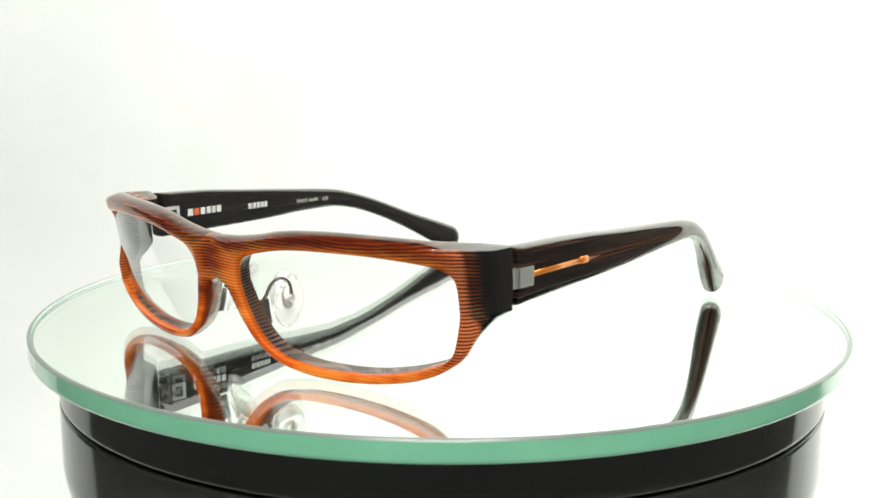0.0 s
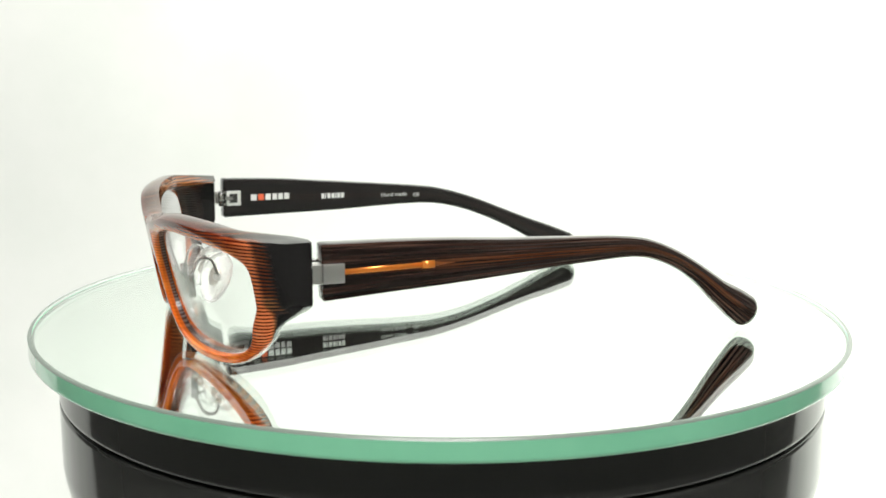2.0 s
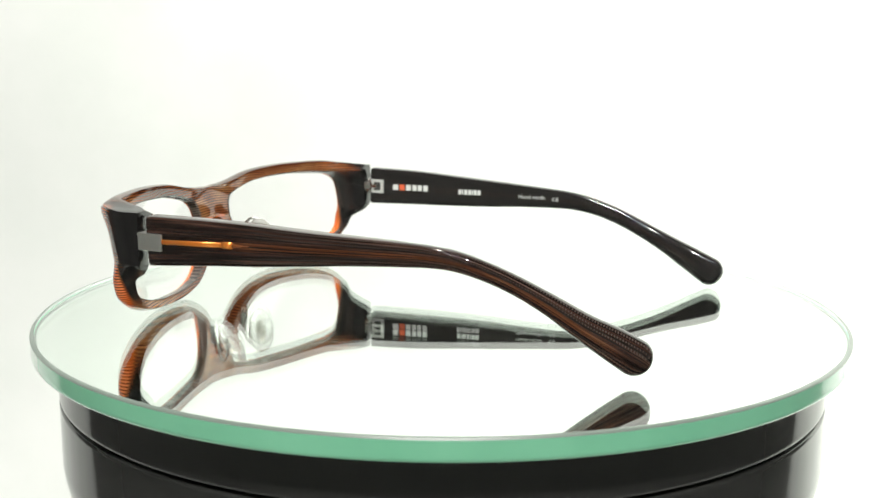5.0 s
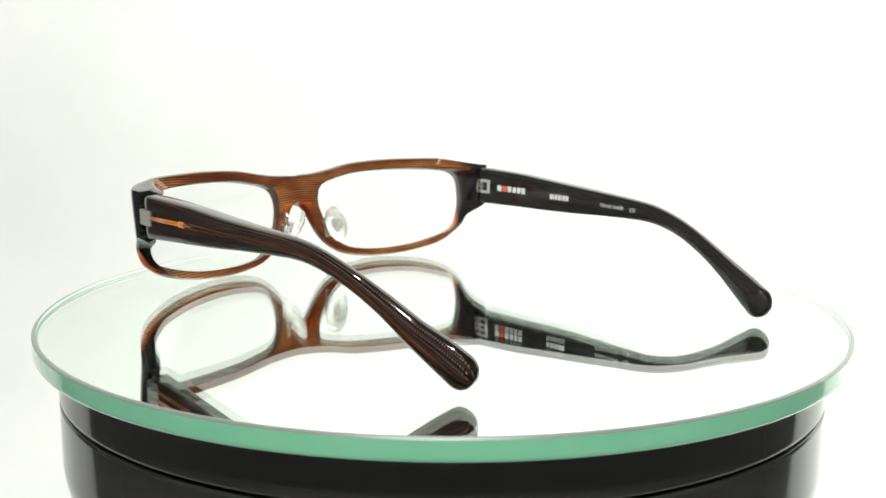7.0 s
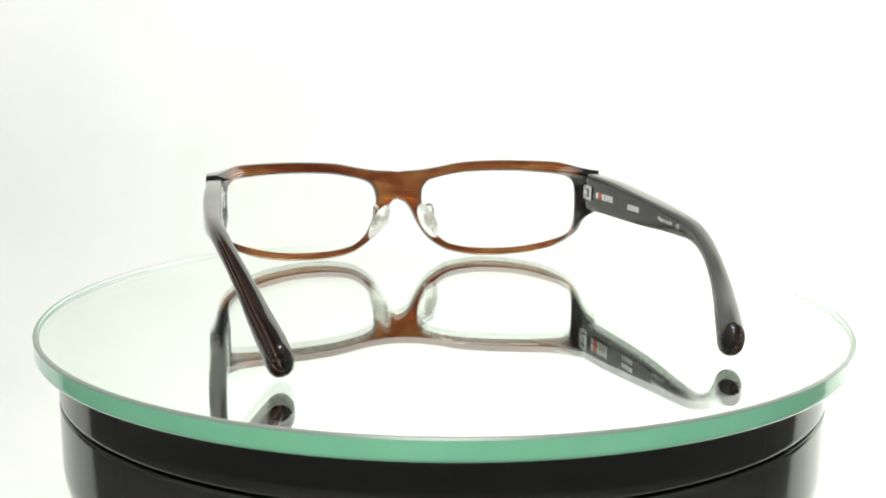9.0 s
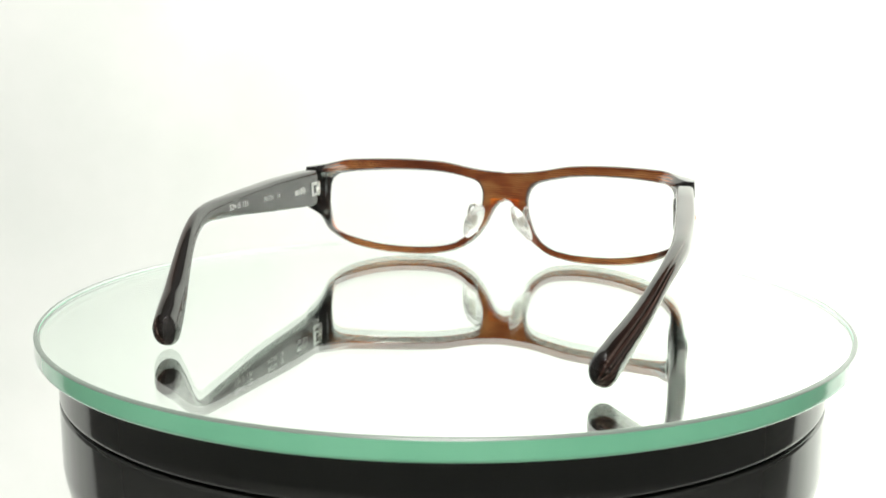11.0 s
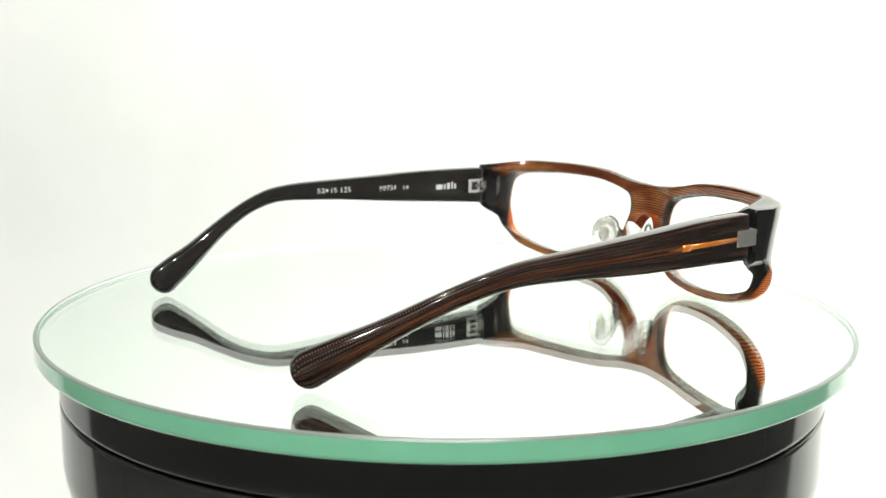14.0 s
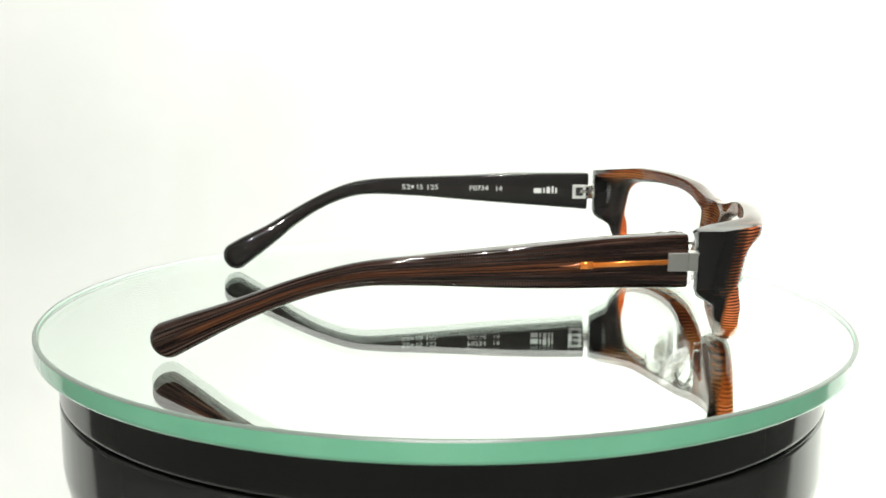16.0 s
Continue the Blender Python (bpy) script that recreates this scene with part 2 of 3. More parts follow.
def lathe(profile, n=160):
    """Closed or open profile of (radius, z), turned round z."""
    bm = bmesh.new()
    rings = []
    for r, z in profile:
        if r < 1e-6:
            rings.append([bm.verts.new((0, 0, z))])
        else:
            rings.append([bm.verts.new((r * math.cos(2 * math.pi * i / n), r * math.sin(2 * math.pi * i / n), z)) for i in range(n)])
    for a, b in zip(rings, rings[1:]):
        for i in range(n):
            j = (i + 1) % n
            q = [a[i % len(a)], a[j % len(a)], b[j % len(b)], b[i % len(b)]]
            q = [v for k, v in enumerate(q) if v not in q[:k]]
            if len(q) > 2:
                bm.faces.new(q)
    bmesh.ops.recalc_face_normals(bm, faces=bm.faces)
    return bm


def tube(points, r, n=10):
    bm = bmesh.new()
    pts = [Vector(p) for p in points]
    rings, side = [], None
    for i, p in enumerate(pts):
        d = (pts[min(i + 1, len(pts) - 1)] - pts[max(i - 1, 0)]).normalized()
        side = (side - d * side.dot(d)).normalized() if side else d.orthogonal().normalized()
        up = d.cross(side)
        rings.append([bm.verts.new(p + r * (side * math.cos(2 * math.pi * k / n) + up * math.sin(2 * math.pi * k / n))) for k in range(n)])
    for a, b in zip(rings, rings[1:]):
        for k in range(n):
            bm.faces.new((a[k], a[(k + 1) % n], b[(k + 1) % n], b[k]))
    bm.faces.new(rings[0])
    bm.faces.new(rings[-1])
    bmesh.ops.recalc_face_normals(bm, faces=bm.faces)
    return bm


def spline(pts, n, closed=False):
    """Catmull-Rom through points of any dimension; n steps per span."""
    p = [np.array(q, float) for q in pts]
    out = []
    last = len(p) if closed else len(p) - 1
    for i in range(last):
        g = (lambda k: p[k % len(p)]) if closed else (lambda k: p[min(max(k, 0), len(p) - 1)])
        a, b, c, d = g(i - 1), g(i), g(i + 1), g(i + 2)
        for s in range(n):
            t = s / n
            out.append(0.5 * (2 * b + (c - a) * t + (2 * a - 5 * b + 4 * c - d) * t * t + (3 * b - a - 3 * c + d) * t ** 3))
    if not closed:
        out.append(p[-1])
    return out


def step(a, b, x):
    t = min(max((x - a) / (b - a), 0), 1)
    return t * t * (3 - 2 * t)


# ---- room and backdrop ----
def room():
    tagged(part("floor", box(-2.2, 2.2, -2.2, 2.2, -0.80, -0.75), WALL, smooth=False), "plain pale studio floor", "floor", kind="structure")
    tagged(part("ceiling", box(-2.2, 2.2, -2.2, 2.2, 1.85, 1.90), DARK, smooth=False), "plain dark studio ceiling", "ceiling", kind="structure")
    for name, b in (("wall_north", (-2.2, 2.2, 2.2, 2.25, -0.8, 1.9)), ("wall_south", (-2.2, 2.2, -2.25, -2.2, -0.8, 1.9)),
                    ("wall_east", (2.2, 2.25, -2.25, 2.25, -0.8, 1.9)), ("wall_west", (-2.25, -2.2, -2.25, 2.25, -0.8, 1.9))):
        tagged(part(name, box(*b), WALL, smooth=False), "plain pale studio wall", "wall", kind="structure")
    table = tagged(new("table"), "low pale studio table covered by white backdrop paper", "table")
    part("tabletop", box(-0.9, 0.9, -0.30, 0.85, -0.440, -0.403), WALL, table, smooth=False)
    for x in (-0.85, 0.85):
        for y in (-0.25, 0.8):
            part("leg", box(x - 0.025, x + 0.025, y - 0.025, y + 0.025, -0.75, -0.440), WALL, table, smooth=False)
    stand = tagged(new("stand"), "plain dark round stand under the turntable", "stand")
    part("column", lathe([(0, -0.3975), (0.07, -0.3975), (0.072, -0.39), (0.072, -0.023), (0.09, -0.019), (0.09, -0.0105), (0, -0.0105)], 64), BLACK, stand)
    # paper sweep: along the table, up in a wide curve behind
    prof = [(-0.14, -0.4), (0.2, -0.4)]
    prof += [(0.30 + 0.40 * math.sin(a), -0.40 * math.cos(a)) for a in np.linspace(0, math.pi / 2, 20)]
    prof += [(0.70, 0.3), (0.70, 0.6), (0.70, 0.9), (0.70, 1.2)]
    bm = bmesh.new()
    # in plan the paper bends forward at both unseen sides, as added reflectors
    plan = [(x, 0.0) for x in np.linspace(0, 0.5, 5)] + [(0.5 + 0.42 * math.sin(a), 0.42 * (1 - math.cos(a))) for a in np.linspace(0.15, 1.15, 8)]
    plan = [(-x, fwd) for x, fwd in reversed(plan[1:])] + plan
    rows = [[bm.verts.new((x, y - fwd * step(0.15, 0.70, y) + 0.006 * math.sin(5 * x + 3 * z) * step(-0.35, 0.0, z), z)) for x, fwd in plan] for y, z in prof]
    for a, b in zip(rows, rows[1:]):
        for i in range(len(plan) - 1):
            bm.faces.new((a[i], a[i + 1], b[i + 1], b[i]))
    sweep = tagged(part("backdrop", bm, PAPER), "seamless white paper sweep, softly lit and unevenly grey", "backdrop", kind="structure")
    so = sweep.modifiers.new("thickness", "SOLIDIFY")
    so.thickness, so.offset = 0.002, -1.0


# ---- turntable ----
def turntable():
    base = tagged(new("turntable_base"), "glossy black round turntable base with a seam line", "turntable")
    base.location = (0, 0, -0.0105)
    h = ZT - T_DISC + 0.0105
    seam = h - 0.0128
    r = R_BASE
    part("lower_drum", lathe([(0, 0), (r - 0.0058, 0), (r - 0.0046, 0.0004), (r - 0.0038, 0.0014), (r - 0.0025, 0.0035), (r - 0.0011, 0.0080), (r - 0.0003, 0.0118), (r, 0.0145), (r, 0.0160),
                              (r, seam - 0.0012), (r, seam - 0.0004), (r - 0.0003, seam - 0.0001), (r - 0.0034, seam), (0, seam)]), BLACK, base)
    part("upper_ring", lathe([(0, seam + 0.0003), (r - 0.0034, seam + 0.0003), (r - 0.0032, seam + 0.0008), (r - 0.0003, seam + 0.0009), (r, seam + 0.0012), (r, seam + 0.0018), (r, h - 0.0026), (r, h - 0.0018), (r - 0.0006, h - 0.0009), (r - 0.004, h - 0.0007), (0, h - 0.0007)]), BLACK, base)
    part("bearing_plate", lathe([(0, h - 0.0007), (0.085, h - 0.0007), (0.085, h), (0, h)], 96), BLACK, base)
    disc = tagged(new("mirror_disc"), "round glass mirror disc with polished green edge", "mirror")
    R, T = R_DISC, T_DISC
    bm = lathe([(0, 0), (R * 0.5, 0), (R - 0.0007, 0)])
    for f in bm.faces:
        if f.normal.z < 0:
            f.normal_flip()
    part("glass_top", bm, GLASS, disc, "clear glass top face").visible_shadow = False
    part("edge_band", lathe([(R, -0.0005), (R, -0.0009), (R, -T + 0.0011), (R, -T + 0.0006), (R - 0.0002, -T + 0.0002), (R - 0.0006, -T), (R - 0.0011, -T)]), EDGE, disc, "green polished glass edge")
    # the bevel's dark reflection line is put into its grey
    part("edge_bevel", lathe([(R - 0.0011, 0.00002), (R - 0.0004, -0.00002), (R, -0.00055)]), BEVEL, disc, "ground bevel of the glass, its dark reflection put into the colour")
    # added ring, near white in place of backdrop light passing through the edge
    part("edge_lining", lathe([(R - 0.0006, -0.0001), (R - 0.0007, -T + 0.0003)]), PALE, disc, "inner ring of the glass edge, whitened for light passing through")
    part("mirror_backing", lathe([(R - 0.0010, -T + 0.0001), (R * 0.5, -T + 0.0001), (0, -T + 0.0001)]), MIRROR, disc, "silvered mirror back")
    part("mirror_border", lathe([(R - 0.0016, -T + 0.0003), (R - 0.0010, -T + 0.0003)]), BEVEL, disc, "thin dark border of the silvering")
    return disc


# ---- eyeglasses (local millimetres: x to the wearer's right, y forward, z up) ----
MM = 0.001
Y0, TAU, RC, T_RIM, Y_END = 15.8, 0.19, 155.0, 5.0, -6.9
OUTER_TOP = [(0, 29.3), (7, 29.6), (14, 30.6), (22, 32.2), (30, 32.9), (38, 33.2), (45, 33.2), (52, 33.1), (58, 32.9), (67.0, 32.3)]
OUTER_END = [(67.0, 32.3), (67.4, 25.5), (67.4, 18.7)]
OUTER_LOW = [(67.4, 18.7), (66.3, 17.7), (65.3, 15.3), (64.3, 12.4), (62.7, 9.2), (60.1, 6.8), (56.4, 4.5), (51.5, 2.6), (46, 1.3), (40.5, 0.5), (33.4, 0.0),
             (25.7, 0.2), (17.7, 1.7), (12.7, 4.4), (9.5, 7.3), (6.6, 11.6), (4.5, 16.1), (3.0, 18.5), (1.6, 19.7), (0, 20.1)]
INNER = [(10.2, 25.8), (13.2, 27.3), (22, 29.2), (30, 29.9), (37.2, 30.1), (44, 30.1), (50.3, 29.8), (56.4, 29.3), (59.9, 28.7), (61.6, 27.5), (62.3, 25.4), (62.4, 21.2),
         (62.2, 16.6), (61.7, 12.7), (60.7, 9.8), (58.6, 7.9), (54.4, 6.1), (47.8, 4.2), (41, 3.0), (33.6, 2.5), (26, 2.6), (19.5, 3.5), (15.5, 5.2), (12.4, 8.0), (10.2, 11.8),
         (8.7, 16.1), (8.1, 20), (8.6, 23.5)]
MID = (35.0, 16.5)


def front_y(x, z):
    # the end pieces wrap round to the hinges in a wide curve
    u = min(max(0.0, (x - 59.8) / 7.8), 1.0)
    low, wrap = 3.2 * max(0.0, (x - 60) / 7.4) ** 2, 8.2 * u ** 1.6
    return Y0 + TAU * z - x * x / (2 * RC) - (low + (wrap - low) * step(12.5, 18.5, z))


def radius_at(loop, ang):
    """Distance from MID to the closed polygon loop along the angle."""
    dx, dz = math.cos(ang), math.sin(ang)
    best = 0.0
    for (ax, az), (bx, bz) in zip(loop, loop[1:] + loop[:1]):
        ex, ez = bx - ax, bz - az
        det = dx * ez - dz * ex
        if abs(det) < 1e-12:
            continue
        px, pz = ax - MID[0], az - MID[1]
        s, u = (px * ez - pz * ex) / det, (px * dz - pz * dx) / det
        if s > 0 and -1e-6 <= u <= 1 + 1e-6:
            best = max(best, s)
    return best


def half_loops(n=150):
    outer = [tuple(q) for part_ in (OUTER_TOP, OUTER_END, OUTER_LOW) for q in spline(part_, 6)[:-1]] + [OUTER_LOW[-1]]
    inner = [tuple(q) for q in spline(INNER, 6, True)]
    corner = [math.atan2(z - MID[1], x - MID[0]) % (2 * math.pi) for x, z in (OUTER_TOP[0], OUTER_END[0], OUTER_END[-1], OUTER_LOW[-1])]
    angs = [2 * math.pi * i / n for i in range(n)]
    angs = [a for a in angs if all(abs(a - c) > 0.012 for c in corner)] + corner
    rows = []
    for a in sorted(angs):
        ri, ro = radius_at(inner, a), radius_at(outer, a)
        d = (math.cos(a), math.sin(a))
        rows.append(((MID[0] + d[0] * ri, MID[1] + d[1] * ri), (max(0.0, MID[0] + d[0] * ro), MID[1] + d[1] * ro)))
    return rows


def frame_front(parent):
    rows = half_loops()
    steps, depth = 6, (0.0, 0.18, 0.36, 0.68, 1.0)
    bm = bmesh.new()
    lay = bm.verts.layers.float.new("depth_mm")
    hol = bm.verts.layers.float.new("groove")
    rad = bm.verts.layers.float.new("rim")

    def vert(sign, i, r, d):
        (xi, zi), (xo, zo) = rows[i]
        x, z = xi + (xo - xi) * r, zi + (zo - zi) * r
        yf = front_y(x, z)
        # rounded front face: the rim falls away a little at both borders
        mid = (zo - 20.1) / 9.2
        yf -= 1.1 * (2 * r - 1) ** 4 if xo > 0.5 or r < 0.5 else 1.1 * (2 * r - 1) ** 4 * (2 * mid - 1) ** 4
        end = step(56, 65, xo) * step(11.5, 18.5, zo)
        t_here = T_RIM - 0.6 * step(8, 0, xo)
        yb = yf - t_here
        yb += (Y_END - yb) * end * step(0, 0.4, r)
        # rounded back, square to the tilted front
        crown = (2 * r - 1) ** 4 if xo > 0.5 or r < 0.5 else (2 * r - 1) ** 4 * (2 * mid - 1) ** 4
        yb += 0.9 * crown * (1 - end)
        zb = z + 0.9 * (1 - end * r)
        if xo > 0.5:
            zb += r * (1 - end) * (0.1 if zo > 20 else 0.4)
            bulge = 0.45 * math.sin(math.pi * d) * r ** 3 * (1 - end)
            z, zb = (z + bulge, zb + bulge) if zo > 20 else (z - 0.7 * bulge, zb - 0.7 * bulge)
        else:
            zb += r * (0.4 - 0.3 * mid)
        # the outer wall bulges a little; the opening narrows towards the hinge side at the back
        x += (0.5 * math.sin(math.pi * d) - 2.2 * d) * r * step(52, 61, xo) * step(18.6, 15.5, zo)
        x -= 1.9 * d * (1 - r) ** 1.5 * step(48, 62, xi) * step(9, 18, zi)
        # the front face stands higher along the brow than the back does
        lift = 0.6 * r * step(22, 28, zo) * (1 - step(50, 64, xo))
        if xo <= 0.5:
            lift = 0.6 * r * max(0.0, mid) ** 2
        z += lift
        v = bm.verts.new((sign * x * MM, (yf + (yb - yf) * d) * MM, (z + (zb - z) * d) * MM))
        v[lay] = (Y0 + TAU * z - min(x, 67.4) ** 2 / (2 * RC)) - (yf + (yb - yf) * d)
        v[rad] = r if xo > 0.5 else 0.5 * r
        v[hol] = 1.0 if r == 0 and d > 0 else 0.0
        return v

    n = len(rows)
    for sign in (1, -1):
        f = [[vert(sign, i, k / steps, 0) for k in range(steps + 1)] for i in range(n)]
        b = [[vert(sign, i, k / steps, 1) for k in range(steps + 1)] for i in range(n)]
        wo = [[f[i][-1]] + [vert(sign, i, 1, d) for d in depth[1:-1]] + [b[i][-1]] for i in range(n)]
        wi = [[f[i][0]] + [vert(sign, i, 0, d) for d in depth[1:-1]] + [b[i][0]] for i in range(n)]
        for i in range(n):
            j = (i + 1) % n
            for k in range(steps):
                bm.faces.new((f[i][k], f[j][k], f[j][k + 1], f[i][k + 1]))
                bm.faces.new((b[i][k], b[i][k + 1], b[j][k + 1], b[j][k]))
            centre = rows[i][1][0] < 1e-4 and rows[j][1][0] < 1e-4
            for k in range(len(depth) - 1):
                if not centre:
                    bm.faces.new((wo[i][k], wo[j][k], wo[j][k + 1], wo[i][k + 1]))
                bm.faces.new((wi[i][k], wi[i][k + 1], wi[j][k + 1], wi[j][k]))
    bmesh.ops.remove_doubles(bm, verts=bm.verts, dist=0.00002)
    bmesh.ops.recalc_face_normals(bm, faces=bm.faces)
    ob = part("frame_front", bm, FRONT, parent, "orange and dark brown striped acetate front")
    return bevel(ob, 0.0007, 3, 40)


def lens(sign, parent):
    rows = half_loops(96)
    bm = bmesh.new()
    n = len(rows)
    for off, way in ((2.3, 1), (3.5, -1)):
        rings = []
        for k in (1.02, 0.9, 0.75, 0.55, 0.3):
            ring = []
            for (xi, zi), _ in rows:
                x, z = MID[0] + (xi - MID[0]) * k, MID[1] + (zi - MID[1]) * k
                ring.append(bm.verts.new((sign * x * MM, (Y0 + TAU * z - x * x / (2 * RC) - off + 1.4 * (1 - k * k)) * MM, z * MM)))
            rings.append(ring)
        mid = bm.verts.new((sign * MID[0] * MM, (front_y(*MID) - off + 1.4) * MM, MID[1] * MM))
        faces = []
        for a, b in zip(rings, rings[1:]):
            for i in range(n):
                faces.append(bm.faces.new((a[i], a[(i + 1) % n], b[(i + 1) % n], b[i])))
        for i in range(n):
            faces.append(bm.faces.new((rings[-1][i], rings[-1][(i + 1) % n], mid)))
        for f in faces:
            f.normal_update()
            if f.normal.y * way < 0:
                f.normal_flip()
    ob = part("lens", bm, LENS, parent, "clear lens")
    ob.visible_shadow = False


# stations of the temples: y, z, half height, x of the middle, half thickness
LEFT_ROWS = [(-9.3, 25.3, 6.35, 64.3, 2.75), (-26, 25.9, 5.7, 64.6, 2.75), (-39, 26.2, 5.1, 64.9, 2.75), (-52, 26.4, 4.25, 65.0, 2.7), (-65, 26.7, 3.5, 64.9, 2.55),
             (-78, 26.8, 2.95, 64.5, 2.35), (-85, 26.6, 2.6, 63.9, 2.2), (-91, 25.8, 2.4, 63.0, 2.15), (-97.5, 23.7, 2.25, 61.5, 2.15), (-104.2, 20.6, 2.25, 59.5, 2.25),
             (-111.3, 16.4, 2.55, 57.1, 2.55), (-118.5, 11.5, 3.25, 54.6, 2.95), (-124.6, 7.8, 4.1, 52.5, 3.2), (-129.6, 4.7, 4.5, 50.9, 3.25)]
RIGHT_ROWS = [(-9.3, 25.3, 6.35, 64.3, 2.75), (-26, 25.1, 5.9, 65.7, 2.75), (-39, 24.6, 5.3, 66.8, 2.75), (-52, 24.2, 4.6, 67.7, 2.7), (-65, 23.9, 3.8, 68.4, 2.55),
              (-78, 23.4, 3.15, 68.7, 2.35), (-85, 22.7, 2.85, 68.4, 2.2), (-93, 20.9, 2.6, 67.5, 2.15), (-101, 18.2, 2.55, 66.0, 2.15), (-110, 14.4, 2.7, 63.9, 2.45),
              (-117, 11.2, 3.15, 61.9, 2.8), (-124, 7.9, 3.9, 59.6, 3.1), (-130.6, 4.7, 4.5, 57.4, 3.25)]


def rows_of(sign):
    return RIGHT_ROWS if sign > 0 else LEFT_ROWS


def temple_at(sign, y):
    rows = rows_of(sign)
    for a, b in zip(rows, rows[1:]):
        if a[0] >= y >= b[0]:
            t = (a[0] - y) / (a[0] - b[0])
            return [p + (q - p) * t for p, q in zip(a, b)]
    return rows[0]


def temple(sign, parent):
    st = spline(rows_of(sign), 5)
    # rounded end
    tail, before = st[-1], st[-2]
    d = Vector((tail[3] - before[3], tail[0] - before[0], tail[1] - before[1])).normalized()
    for a in (20, 40, 58, 72, 82, 88):
        s, c = math.sin(radians(a)), math.cos(radians(a))
        q = tail.copy()
        q[3], q[0], q[1] = tail[3] + d.x * 4.0 * s, tail[0] + d.y * 4.0 * s, tail[1] + d.z * 4.0 * s
        q[2], q[4] = tail[2] * c, tail[4] * c ** 0.7
        st.append(q)
    bm = bmesh.new()
    lay = bm.verts.layers.float.new("across")
    lay2 = bm.verts.layers.float.new("outside")
    rings, m = [], 28
    for i, (y, z, hh, x, ht) in enumerate(st):
        a, b = st[max(i - 1, 0)], st[min(i + 1, len(st) - 1)]
        t = Vector((b[3] - a[3], b[0] - a[0], b[1] - a[1])).normalized()
        up = Vector((0, -t.z, t.y)) * (-1 if t.y < 0 else 1)
        up = (up - t * up.dot(t)).normalized()
        out = t.cross(up).normalized()
        if out.x < 0:
            out.negate()
        e = 0.30 + 0.62 * step(-50, -98, y)
        ring = []
        for k in range(m):
            w = 2 * math.pi * k / m
            cu, cv = math.cos(w), math.sin(w)
            u = math.copysign(abs(cu) ** e, cu)
            v = math.copysign(abs(cv) ** e, cv)
            p = Vector((x, y, z)) + out * (ht * u) + up * (hh * v)
            vt = bm.verts.new((sign * p.x * MM, p.y * MM, p.z * MM))
            vt[lay], vt[lay2] = v, u
            ring.append(vt)
        rings.append(ring)
    for a, b in zip(rings, rings[1:]):
        for k in range(m):
            bm.faces.new((a[k], a[(k + 1) % m], b[(k + 1) % m], b[k]))
    bm.faces.new(rings[0])
    bm.faces.new(rings[-1])
    bmesh.ops.recalc_face_normals(bm, faces=bm.faces)
    ob = part("temple", bm, TEMPLE, parent, "glossy dark brown temple with fine lengthwise grain")
    bevel(ob, 0.0004, 2, 60)
    return ob


def on_side(sign, y, z, out=True, lift=0.0):
    """A place on a temple's outer or inner face, in metres, and the angle of that face."""
    _, _, _, x, ht = temple_at(sign, y)
    x2 = temple_at(sign, y - 3)[3]
    return Vector((sign * (x + (ht + lift) * (1 if out else -1)) * MM, y * MM, z * MM)), math.atan2((x2 - x), 3.0)


